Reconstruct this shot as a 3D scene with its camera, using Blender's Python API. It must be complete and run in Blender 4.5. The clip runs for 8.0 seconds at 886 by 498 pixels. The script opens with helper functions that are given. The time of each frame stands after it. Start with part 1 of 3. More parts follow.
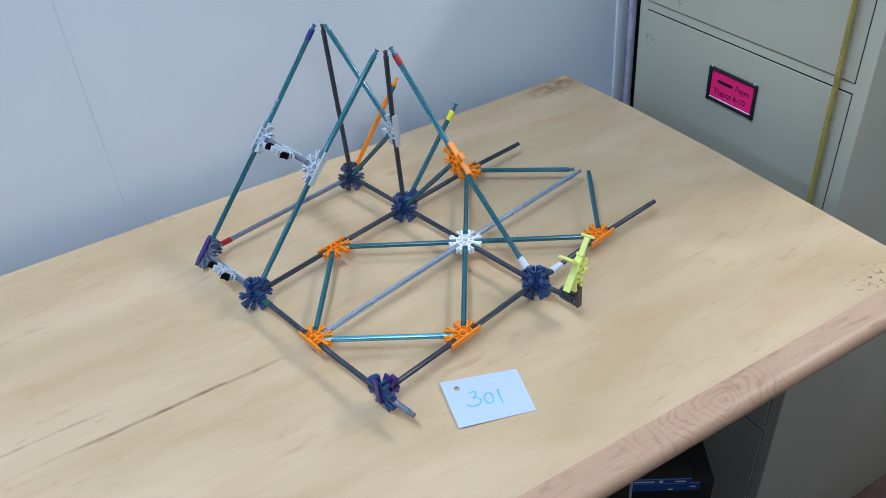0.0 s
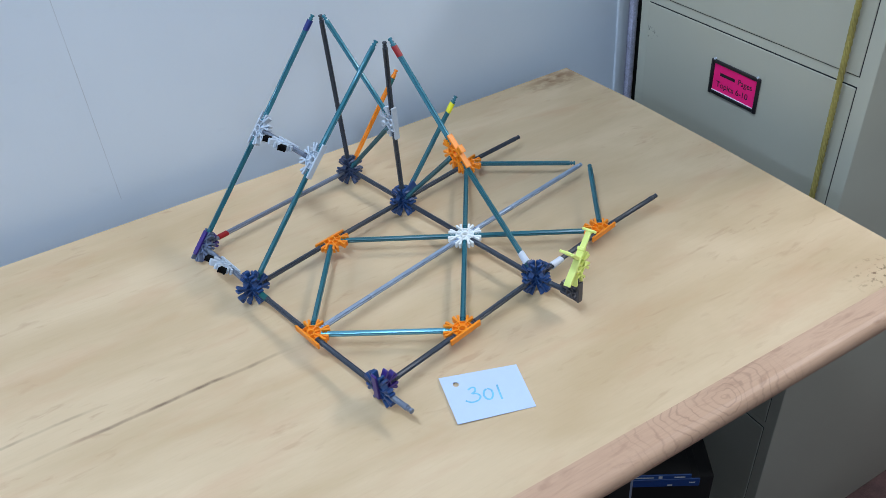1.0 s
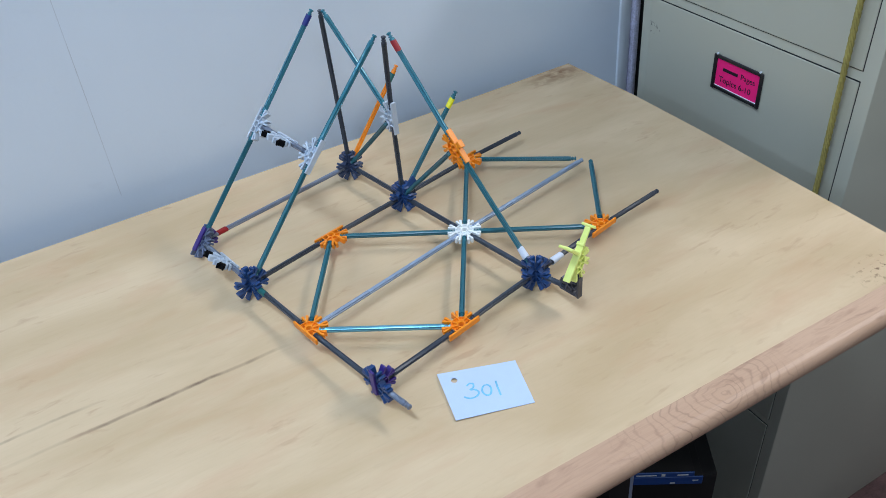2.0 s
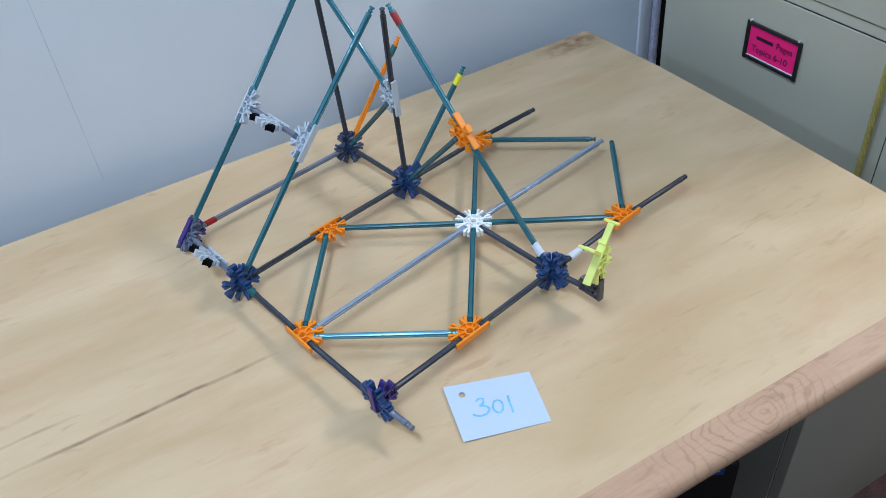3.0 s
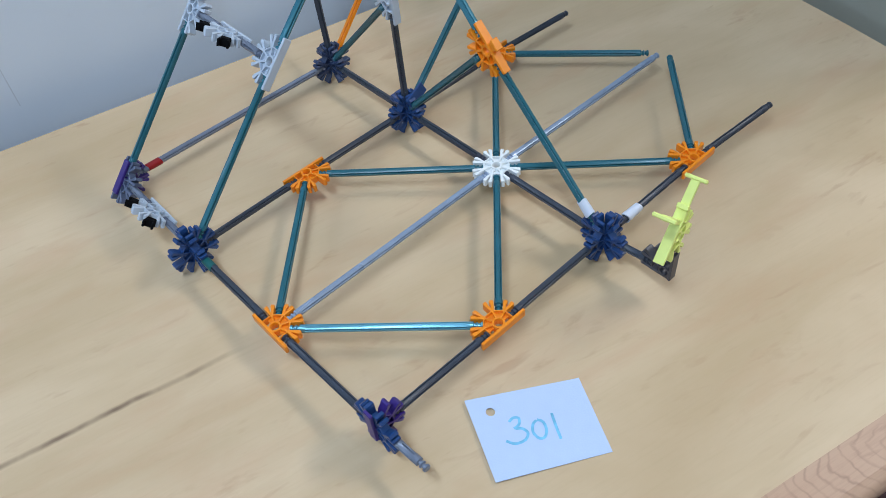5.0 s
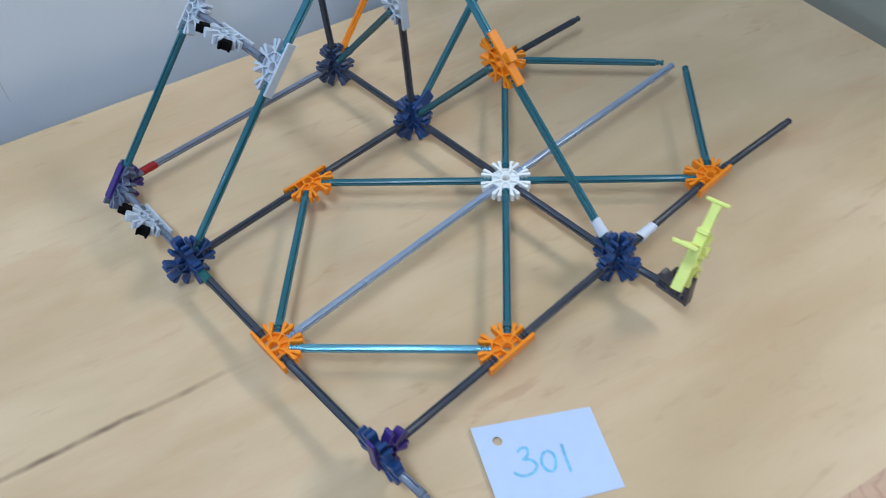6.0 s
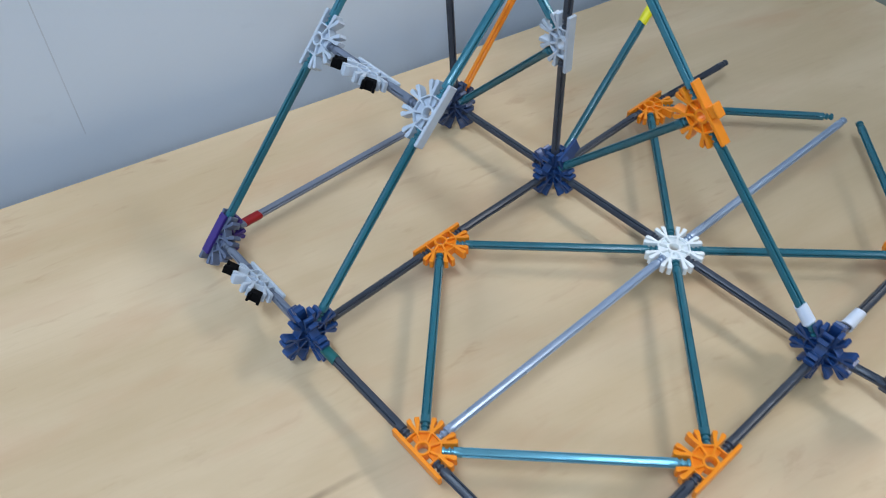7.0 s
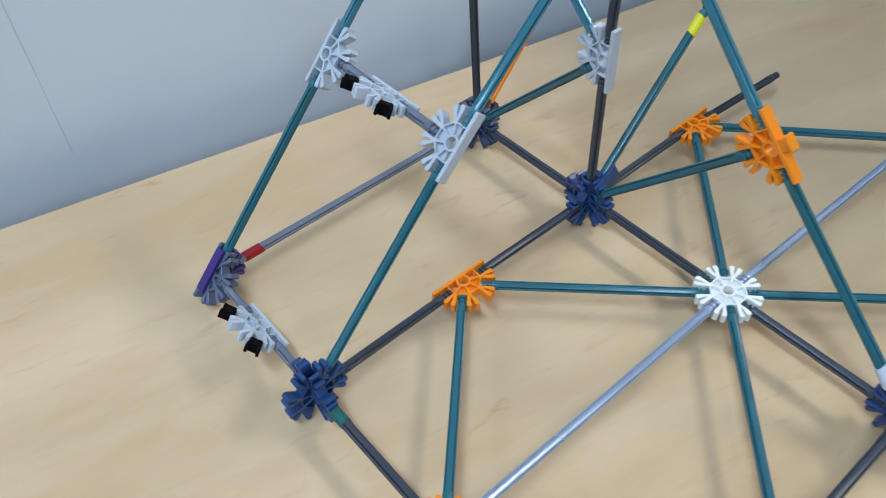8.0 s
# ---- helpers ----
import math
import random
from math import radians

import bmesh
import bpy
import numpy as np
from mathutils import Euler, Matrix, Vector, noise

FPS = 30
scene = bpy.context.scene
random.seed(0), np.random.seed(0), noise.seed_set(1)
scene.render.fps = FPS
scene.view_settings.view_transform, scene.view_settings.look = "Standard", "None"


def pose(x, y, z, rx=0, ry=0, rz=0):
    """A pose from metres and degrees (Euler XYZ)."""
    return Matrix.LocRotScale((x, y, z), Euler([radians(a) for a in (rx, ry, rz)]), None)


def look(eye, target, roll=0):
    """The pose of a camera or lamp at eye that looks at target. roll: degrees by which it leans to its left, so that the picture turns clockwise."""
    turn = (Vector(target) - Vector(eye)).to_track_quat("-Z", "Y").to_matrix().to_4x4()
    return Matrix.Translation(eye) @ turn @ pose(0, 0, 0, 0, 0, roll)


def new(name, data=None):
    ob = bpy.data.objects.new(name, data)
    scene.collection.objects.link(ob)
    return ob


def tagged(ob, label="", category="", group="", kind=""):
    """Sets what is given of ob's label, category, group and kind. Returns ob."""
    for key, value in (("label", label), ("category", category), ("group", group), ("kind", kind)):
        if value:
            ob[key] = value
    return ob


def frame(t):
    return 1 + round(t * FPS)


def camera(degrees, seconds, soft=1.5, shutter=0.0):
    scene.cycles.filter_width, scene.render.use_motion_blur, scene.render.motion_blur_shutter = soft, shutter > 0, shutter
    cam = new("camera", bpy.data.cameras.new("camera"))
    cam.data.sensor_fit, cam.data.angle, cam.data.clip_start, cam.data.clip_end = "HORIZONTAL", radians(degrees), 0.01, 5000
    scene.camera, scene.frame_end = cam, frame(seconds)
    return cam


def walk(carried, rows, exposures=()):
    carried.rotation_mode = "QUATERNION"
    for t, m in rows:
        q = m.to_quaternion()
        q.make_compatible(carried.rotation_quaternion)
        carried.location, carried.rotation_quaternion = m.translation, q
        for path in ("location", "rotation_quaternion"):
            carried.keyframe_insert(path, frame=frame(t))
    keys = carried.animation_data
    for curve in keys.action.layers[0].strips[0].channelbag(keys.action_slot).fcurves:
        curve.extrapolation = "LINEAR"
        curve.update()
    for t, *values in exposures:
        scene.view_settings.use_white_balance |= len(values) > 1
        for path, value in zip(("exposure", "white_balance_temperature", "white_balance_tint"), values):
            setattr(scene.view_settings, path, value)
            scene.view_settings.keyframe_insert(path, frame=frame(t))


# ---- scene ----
# camera and its walk
cam = camera(59.1, 8.0, soft=0.5, shutter=0.35)
PATH = [
    (0, (-0.101, -0.676, 1.308), (0.593, 0.743, 0.082), -6.0),
    (0.5, (-0.1, -0.672, 1.303), (0.594, 0.741, 0.07), -5.9),
    (1, (-0.098, -0.669, 1.302), (0.593, 0.741, 0.064), -5.8),
    (1.5, (-0.094, -0.672, 1.301), (0.588, 0.742, 0.062), -6.0),
    (1.7, (-0.094, -0.674, 1.299), (0.587, 0.743, 0.063), -6.1),
    (2.8, (-0.062, -0.624, 1.283), (0.571, 0.766, -0.010), -6.8),
    (3, (-0.05, -0.602, 1.276), (0.564, 0.773, -0.041), -7.3),
    (3.5, (-0.028, -0.544, 1.26), (0.563, 0.775, -0.122), -7.5),
    (4, (-0.012, -0.485, 1.231), (0.571, 0.774, -0.209), -7.3),
    (4.5, (-0.005, -0.447, 1.196), (0.552, 0.77, -0.291), -7.4),
    (4.7, (-0.002, -0.444, 1.189), (0.545, 0.770, -0.304), -7.6),
    (5.8, (0.010, -0.435, 1.192), (0.550, 0.748, -0.328), -6.4),
    (6, (0.008, -0.413, 1.186), (0.556, 0.767, -0.333), -5.7),
    (6.2, (0.0, -0.385, 1.180), (0.552, 0.788, -0.343), -5.0),
    (6.5, (-0.024, -0.342, 1.164), (0.554, 0.837, -0.345), -4.0),
    (7, (-0.045, -0.295, 1.149), (0.527, 0.928, -0.326), -3.6),
    (7.2, (-0.041, -0.284, 1.150), (0.522, 0.933, -0.334), -2.9),
    (7.5, (-0.012, -0.282, 1.146), (0.497, 0.983, -0.317), -4.2),
    (8, (-0.025, -0.238, 1.126), (0.518, 0.985, -0.361), -4.2),
]
walk(cam, [(t, look(eye, target, roll)) for t, eye, target, roll in PATH],
     exposures=[(0, -0.04, 6320, 10.5), (1.5, -0.03, 6340, 10.5), (4, -0.13, 6400, 10.5), (6, -0.19, 6420, 10.5), (7.5, -0.06, 6500, 10), (8, -0.03, 6530, 9.5)])

# world and lights
world = bpy.data.worlds.new("world")
scene.world = world
world.use_nodes = True
world.node_tree.nodes["Background"].inputs[0].default_value = (0.6, 0.7, 0.85, 1)
world.node_tree.nodes["Background"].inputs[1].default_value = 0.05
CEILING = 2.7
COOL, WARM, COLD = (0.69, 0.85, 1.04), (0.86, 0.86, 0.865), (0.64, 0.85, 1.14)
# First two follow the rods' shadows; the rest are unseen fill, added for balance
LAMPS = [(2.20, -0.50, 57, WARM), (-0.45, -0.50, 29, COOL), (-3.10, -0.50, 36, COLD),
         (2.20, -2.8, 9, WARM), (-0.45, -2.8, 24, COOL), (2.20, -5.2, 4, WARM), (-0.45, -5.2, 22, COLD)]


def area_lamp(x, y, z, sx, sy, power, colour, rx=0, ry=0):
    data = bpy.data.lights.new("area_lamp", "AREA")
    data.shape, data.size, data.size_y = "RECTANGLE", sx, sy
    data.energy, data.color = power, colour
    ob = new("area_lamp", data)
    ob.matrix_world = pose(x, y, z, rx, ry)
    return ob


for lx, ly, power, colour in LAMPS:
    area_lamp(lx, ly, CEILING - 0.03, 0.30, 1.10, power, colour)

# materials


def rgb(r, g, b):
    """Linear colour from 0-255 display values."""
    return tuple(((v / 255 + 0.055) / 1.055) ** 2.4 if v > 10 else v / 255 / 12.92 for v in (r, g, b))


def material(name, colour, rough=0.5, metal=0.0, grain=60.0, vary=0.12, bump=0.0, bump_scale=300.0, coat=0.0, spread=0.0):
    m = bpy.data.materials.new(name)
    m.use_nodes = True
    nt = m.node_tree
    bs = nt.nodes["Principled BSDF"]
    tc = nt.nodes.new("ShaderNodeTexCoord")
    n1 = nt.nodes.new("ShaderNodeTexNoise")
    n1.inputs["Scale"].default_value, n1.inputs["Detail"].default_value = grain, 6
    n2 = nt.nodes.new("ShaderNodeTexNoise")
    n2.inputs["Scale"].default_value, n2.inputs["Detail"].default_value = grain / 9, 3
    nt.links.new(tc.outputs["Object"], n1.inputs["Vector"])
    nt.links.new(tc.outputs["Object"], n2.inputs["Vector"])
    add = nt.nodes.new("ShaderNodeMath")
    add.operation = "ADD"
    nt.links.new(n1.outputs["Fac"], add.inputs[0])
    nt.links.new(n2.outputs["Fac"], add.inputs[1])
    ramp = nt.nodes.new("ShaderNodeMapRange")
    ramp.inputs["From Min"].default_value, ramp.inputs["From Max"].default_value = 0.7, 1.3
    ramp.inputs["To Min"].default_value, ramp.inputs["To Max"].default_value = 1 - vary, 1 + vary
    nt.links.new(add.outputs[0], ramp.inputs["Value"])
    last = ramp.outputs["Result"]
    if spread:
        info = nt.nodes.new("ShaderNodeObjectInfo")
        mr = nt.nodes.new("ShaderNodeMapRange")
        mr.inputs["To Min"].default_value, mr.inputs["To Max"].default_value = 1 - spread, 1 + spread
        nt.links.new(info.outputs["Random"], mr.inputs["Value"])
        mul = nt.nodes.new("ShaderNodeMath")
        mul.operation = "MULTIPLY"
        nt.links.new(last, mul.inputs[0])
        nt.links.new(mr.outputs["Result"], mul.inputs[1])
        last = mul.outputs[0]
    mix = nt.nodes.new("ShaderNodeVectorMath")
    mix.operation = "SCALE"
    mix.inputs[0].default_value = colour
    nt.links.new(last, mix.inputs["Scale"])
    nt.links.new(mix.outputs[0], bs.inputs["Base Color"])
    rr = nt.nodes.new("ShaderNodeMapRange")
    rr.inputs["To Min"].default_value, rr.inputs["To Max"].default_value = max(0.02, rough - 0.08), min(1, rough + 0.08)
    nt.links.new(n2.outputs["Fac"], rr.inputs["Value"])
    nt.links.new(rr.outputs["Result"], bs.inputs["Roughness"])
    bs.inputs["Metallic"].default_value = metal
    bs.inputs["Coat Weight"].default_value = coat
    if bump:
        nb = nt.nodes.new("ShaderNodeTexNoise")
        nb.inputs["Scale"].default_value, nb.inputs["Detail"].default_value = bump_scale, 5
        nt.links.new(tc.outputs["Object"], nb.inputs["Vector"])
        b = nt.nodes.new("ShaderNodeBump")
        b.inputs["Strength"].default_value, b.inputs["Distance"].default_value = bump, 0.001
        nt.links.new(nb.outputs["Fac"], b.inputs["Height"])
        nt.links.new(b.outputs["Normal"], bs.inputs["Normal"])
    return m


class Graph:
    """Short hand for shader graphs."""

    def __init__(self, name):
        self.m = bpy.data.materials.new(name)
        self.m.use_nodes = True
        self.nt = self.m.node_tree
        self.bs = self.nt.nodes["Principled BSDF"]

    def put(self, kind, **values):
        node = self.nt.nodes.new(kind)
        for key, v in values.items():
            node.inputs[key.replace("_", " ")].default_value = v
        return node

    def link(self, a, b):
        self.nt.links.new(a, b)

    def math(self, op, a, b=None):
        node = self.nt.nodes.new("ShaderNodeMath")
        node.operation = op
        for i, v in enumerate((a, b)):
            if v is None:
                continue
            if isinstance(v, (int, float)):
                node.inputs[i].default_value = v
            else:
                self.link(v, node.inputs[i])
        return node.outputs[0]

    def noise(self, vec, scale, stretch, detail=4, distort=0.0):
        mp = self.nt.nodes.new("ShaderNodeMapping")
        mp.inputs["Scale"].default_value = stretch
        self.link(vec, mp.inputs["Vector"])
        n = self.put("ShaderNodeTexNoise", Scale=scale, Detail=detail, Distortion=distort)
        self.link(mp.outputs[0], n.inputs["Vector"])
        return n.outputs["Fac"]

    def range(self, v, a, b, c, d):
        n = self.put("ShaderNodeMapRange")
        for i, k in enumerate(("From Min", "From Max", "To Min", "To Max")):
            n.inputs[k].default_value = (a, b, c, d)[i]
        self.link(v, n.inputs["Value"])
        return n.outputs["Result"]

    def mix(self, fac, a, b):
        n = self.nt.nodes.new("ShaderNodeMix")
        n.data_type = "RGBA"
        self.link(fac, n.inputs[0])
        for i, v in ((6, a), (7, b)):
            if isinstance(v, tuple):
                n.inputs[i].default_value = (*v, 1)
            else:
                self.link(v, n.inputs[i])
        return n.outputs[2]


def streak(g, x, y, x0, x1, yc, width, wobble):
    """A dark grain streak along x between x0 and x1 at about y = yc."""
    d = g.math("ABSOLUTE", g.math("SUBTRACT", g.math("ADD", y, wobble), yc))
    line = g.range(d, width, width * 0.25, 0, 1)
    ends = g.math("MULTIPLY", g.range(x, x0, x0 + 0.12, 0, 1), g.range(x, x1, x1 - 0.04, 0, 1))
    return g.math("MULTIPLY", line, ends)


def table_wood():
    g = Graph("maple_veneer")
    tc = g.put("ShaderNodeTexCoord")
    v = tc.outputs["Object"]
    sep = g.put("ShaderNodeSeparateXYZ")
    g.link(v, sep.inputs[0])
    x, y = sep.outputs[0], sep.outputs[1]
    broad = g.noise(v, 5.0, (1.0, 2.6, 1), 4, 0.6)
    mid = g.noise(v, 6.0, (0.8, 4.2, 1), 5, 0.5)
    fine = g.noise(v, 60.0, (0.5, 7.0, 1), 5, 0.6)
    blot = g.noise(v, 9.0, (1.0, 3.4, 1), 6, 0.35)
    c = g.mix(g.range(broad, 0.3, 0.7, 0, 1), rgb(196, 170, 134), rgb(214, 189, 155))
    c = g.mix(g.range(mid, 0.42, 0.72, 0, 0.5), c, rgb(187, 159, 121))
    c = g.mix(g.range(fine, 0.5, 0.8, 0, 0.13), c, rgb(172, 147, 110))
    c = g.mix(g.range(blot, 0.53, 0.74, 0, 0.42), c, rgb(194, 152, 118))
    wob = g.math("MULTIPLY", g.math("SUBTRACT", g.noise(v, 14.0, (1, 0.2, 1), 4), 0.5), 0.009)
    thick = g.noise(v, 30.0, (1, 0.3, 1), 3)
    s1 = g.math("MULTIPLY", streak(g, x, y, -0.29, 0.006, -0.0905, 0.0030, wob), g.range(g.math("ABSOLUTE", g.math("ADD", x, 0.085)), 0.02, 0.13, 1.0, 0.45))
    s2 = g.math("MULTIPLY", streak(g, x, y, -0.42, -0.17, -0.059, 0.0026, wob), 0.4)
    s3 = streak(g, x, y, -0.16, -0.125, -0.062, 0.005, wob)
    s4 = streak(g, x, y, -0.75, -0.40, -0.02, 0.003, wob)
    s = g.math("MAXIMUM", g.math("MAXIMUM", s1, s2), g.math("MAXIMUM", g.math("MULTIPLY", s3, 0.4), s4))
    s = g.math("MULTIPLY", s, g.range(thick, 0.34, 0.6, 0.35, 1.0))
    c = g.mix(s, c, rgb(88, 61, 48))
    # short flecks along the grain
    fleck = g.noise(v, 30.0, (1.0, 3.2, 1), 5, 0.5)
    c = g.mix(g.math("MULTIPLY", g.range(fleck, 0.59, 0.72, 0, 0.42), g.range(g.noise(v, 4.0, (1, 1.5, 1), 3), 0.42, 0.62, 0.1, 1)), c, rgb(166, 124, 97))
    # worn stain at the back corner
    dx, dy = g.math("SUBTRACT", x, 0.562), g.math("SUBTRACT", y, 0.226)
    rad = g.math("SQRT", g.math("ADD", g.math("MULTIPLY", dx, dx), g.math("MULTIPLY", g.math("MULTIPLY", dy, dy), 4.0)))
    stain = g.math("MULTIPLY", g.range(rad, 0.072, 0.01, 0, 1), g.range(g.noise(v, 70.0, (1, 1.6, 1), 4), 0.36, 0.62, 0.2, 0.95))
    c = g.mix(stain, c, rgb(138, 100, 66))
    dx, dy = g.math("SUBTRACT", x, 0.560), g.math("SUBTRACT", y, -0.336)
    rad = g.math("SQRT", g.math("ADD", g.math("MULTIPLY", dx, dx), g.math("MULTIPLY", g.math("MULTIPLY", dy, dy), 3.0)))
    marks = g.math("MULTIPLY", g.range(rad, 0.045, 0.005, 0, 1), g.range(g.noise(v, 160.0, (1, 1, 1), 2), 0.56, 0.66, 0, 0.9))
    c = g.mix(marks, c, rgb(112, 80, 54))
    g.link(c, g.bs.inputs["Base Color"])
    g.link(g.range(blot, 0.3, 0.7, 0.38, 0.52), g.bs.inputs["Roughness"])
    g.bs.inputs["Specular IOR Level"].default_value = 0.4
    b = g.put("ShaderNodeBump", Strength=0.05, Distance=0.0003)
    g.link(fine, b.inputs["Height"])
    g.link(b.outputs[0], g.bs.inputs["Normal"])
    return g.m


def band_wood():
    g = Graph("maple_edge")
    tc = g.put("ShaderNodeTexCoord")
    v = tc.outputs["Object"]
    sep = g.put("ShaderNodeSeparateXYZ")
    g.link(v, sep.inputs[0])
    # nested rings round a knot-like figure, opening to oblique lines along the band
    wave = g.noise(v, 26.0, (1, 1, 1), 4, 0.3)
    px = g.math("DIVIDE", g.math("SUBTRACT", sep.outputs[0], 0.31), 1.5)
    py = g.math("SUBTRACT", sep.outputs[1], -0.369)
    dist = g.math("SQRT", g.math("ADD", g.math("MULTIPLY", px, px), g.math("MULTIPLY", py, py)))
    field = g.math("ADD", g.math("MULTIPLY", dist, 160.0), g.math("MULTIPLY", wave, 5.0))
    rings = g.math("FRACT", field)
    line = g.range(g.math("ABSOLUTE", g.math("SUBTRACT", rings, 0.5)), 0.5, 0.33, 1, 0)
    near = g.range(g.math("ABSOLUTE", g.math("ADD", px, 0.01)), 0.03, 0.08, 0.5, 0)
    near = g.math("MULTIPLY", near, g.range(g.noise(v, 40.0, (1, 1, 1), 2), 0.35, 0.6, 0.25, 1))
    slant = g.noise(v, 16.0, (1.0, 4.0, 1), 5, 1.5)
    warp = g.noise(v, 7.0, (0.8, 2.0, 1), 3, 0.5)
    fine = g.noise(v, 90.0, (0.4, 7.0, 1), 5, 0.4)
    c = g.mix(g.range(warp, 0.3, 0.7, 0, 1), rgb(200, 165, 138), rgb(190, 154, 127))
    c = g.mix(g.range(fine, 0.45, 0.75, 0, 0.3), c, rgb(160, 127, 106))
    c = g.mix(g.range(slant, 0.56, 0.72, 0, 0.55), c, rgb(150, 116, 95))
    c = g.mix(g.math("MULTIPLY", line, near), c, rgb(136, 104, 86))
    g.link(c, g.bs.inputs["Base Color"])
    g.bs.inputs["Roughness"].default_value = 0.42
    return g.m


def wall_paint():
    g = Graph("wall_paint")
    tc = g.put("ShaderNodeTexCoord")
    v = tc.outputs["Object"]
    sep = g.put("ShaderNodeSeparateXYZ")
    g.link(v, sep.inputs[0])
    cloud = g.noise(v, 2.5, (1, 1, 1), 4)
    scuff = g.noise(v, 24.0, (1, 1, 2), 5)
    c = g.mix(g.range(cloud, 0.3, 0.7, 0, 1), rgb(221, 231, 242), rgb(211, 222, 235))
    c = g.mix(g.range(scuff, 0.66, 0.80, 0, 0.07), c, rgb(150, 150, 152))
    g.link(c, g.bs.inputs["Base Color"])
    g.bs.inputs["Roughness"].default_value = 0.5
    b = g.put("ShaderNodeBump", Strength=0.15, Distance=0.0006)
    g.link(g.noise(v, 180.0, (1, 1, 1), 3), b.inputs["Height"])
    g.link(b.outputs[0], g.bs.inputs["Normal"])
    return g.m


def enamel():
    g = Graph("grey_enamel")
    tc = g.put("ShaderNodeTexCoord")
    v = tc.outputs["Object"]
    sep = g.put("ShaderNodeSeparateXYZ")
    g.link(v, sep.inputs[0])
    cloud = g.noise(v, 3.0, (1, 1, 1), 4)
    c = g.mix(g.range(cloud, 0.3, 0.7, 0, 1), rgb(179, 179, 163), rgb(187, 187, 171))
    # small chips in the paint
    spots = g.range(g.noise(v, 230.0, (1, 1, 1), 2), 0.55, 0.62, 0, 0.8)
    for cy, cz, size in ((0.181, 0.800, 0.012), (0.168, 0.800, 0.005), (0.122, 0.874, 0.007)):
        dy, dz = g.math("SUBTRACT", sep.outputs[1], cy), g.math("SUBTRACT", sep.outputs[2], cz)
        rad = g.math("SQRT", g.math("ADD", g.math("MULTIPLY", dy, dy), g.math("MULTIPLY", dz, dz)))
        c = g.mix(g.math("MULTIPLY", g.range(rad, size, size * 0.4, 0, 1), spots), c, rgb(74, 76, 76))
    scuff = g.noise(v, 60.0, (1, 1, 0.3), 4)
    c = g.mix(g.range(scuff, 0.68, 0.8, 0, 0.2), c, rgb(120, 122, 120))
    g.link(c, g.bs.inputs["Base Color"])
    g.link(g.range(cloud, 0.3, 0.7, 0.36, 0.46), g.bs.inputs["Roughness"])
    b = g.put("ShaderNodeBump", Strength=0.1, Distance=0.0006)
    g.link(g.noise(v, 260.0, (1, 1, 1), 3), b.inputs["Height"])
    g.link(b.outputs[0], g.bs.inputs["Normal"])
    return g.m


WOOD, BAND, WALL = table_wood(), band_wood(), wall_paint()
TEAL = material("teal_plastic", rgb(34, 100, 114), 0.34, 0.0, 90, 0.10, coat=0.12, spread=0.08)
# Teal plastic again, lightened to paint one rod's reflection of a lamp
HIGHLIT_TEAL = material("highlit_teal_plastic", rgb(104, 166, 186), 0.30, 0.55, 90, 0.08, coat=0.2)
# Lit copy of the teal: the upper rods' sheen sits in its base colour
SHEEN_TEAL = material("sheen_teal_plastic", rgb(58, 124, 142), 0.23, 0.15, 90, 0.10, coat=0.35)
DARK = material("dark_grey_plastic", rgb(54, 61, 73), 0.40, 0.0, 90, 0.10, spread=0.08)
SILVER = material("silver_grey_plastic", rgb(148, 165, 188), 0.28, 0.3, 90, 0.08)
STEEL = material("slate_plastic", rgb(118, 127, 144), 0.34, 0.25, 90, 0.08)
ORANGE = material("orange_plastic", rgb(242, 140, 24), 0.35, 0.0, 90, 0.06)
WHITE = material("white_plastic", rgb(232, 236, 236), 0.4, 0.0, 90, 0.03)
PALE = material("pale_grey_plastic", rgb(188, 199, 212), 0.4, 0.0, 90, 0.04)
BLUE = material("blue_plastic", rgb(33, 66, 117), 0.34, 0.0, 90, 0.10, spread=0.06)
SLATE_BLUE = material("slate_blue_plastic", rgb(48, 64, 96), 0.38, 0.0, 90, 0.10)
GREYBLUE = material("blue_grey_plastic", rgb(94, 105, 130), 0.38, 0.0, 90, 0.08)
PURPLE = material("purple_plastic", rgb(60, 42, 120), 0.36, 0.0, 90, 0.08)
CHARCOAL = material("charcoal_plastic", rgb(64, 64, 72), 0.4, 0.0, 90, 0.08)
LIME = material("lime_plastic", rgb(234, 244, 138), 0.4, 0.0, 90, 0.04)
BLACK = material("black_plastic", rgb(7, 7, 9), 0.85, 0.0, 90, 0.1)
BLACK.node_tree.nodes["Principled BSDF"].inputs["Specular IOR Level"].default_value = 0.12
TAPE_RED = material("red_tape", rgb(148, 8, 18), 0.45, 0.0, 200, 0.08)
TAPE_BLUE = material("blue_tape", rgb(30, 44, 120), 0.45, 0.0, 200, 0.08)
TAPE_YELLOW = material("yellow_tape", rgb(226, 220, 30), 0.45, 0.0, 200, 0.06)
TAPE_WHITE = material("white_tape", rgb(214, 222, 236), 0.5, 0.0, 200, 0.04)
TAPE_GREEN = material("green_tape", rgb(18, 92, 92), 0.45, 0.0, 200, 0.08)
CARD = material("card_paper", rgb(188, 206, 238), 0.8, 0.0, 120, 0.02, 0.1, 900)
INK = material("blue_marker", rgb(118, 188, 222), 0.7, 0.0, 260, 0.24)
CABINET = enamel()
GAP = material("gap_shadow_grey", rgb(34, 35, 36), 0.8, 0.0, 60, 0.1)
PINK = material("pink_paper", rgb(255, 24, 128), 0.7, 0.0, 120, 0.04)
CHROME = material("dull_metal", rgb(72, 72, 75), 0.38, 0.85, 120, 0.15)
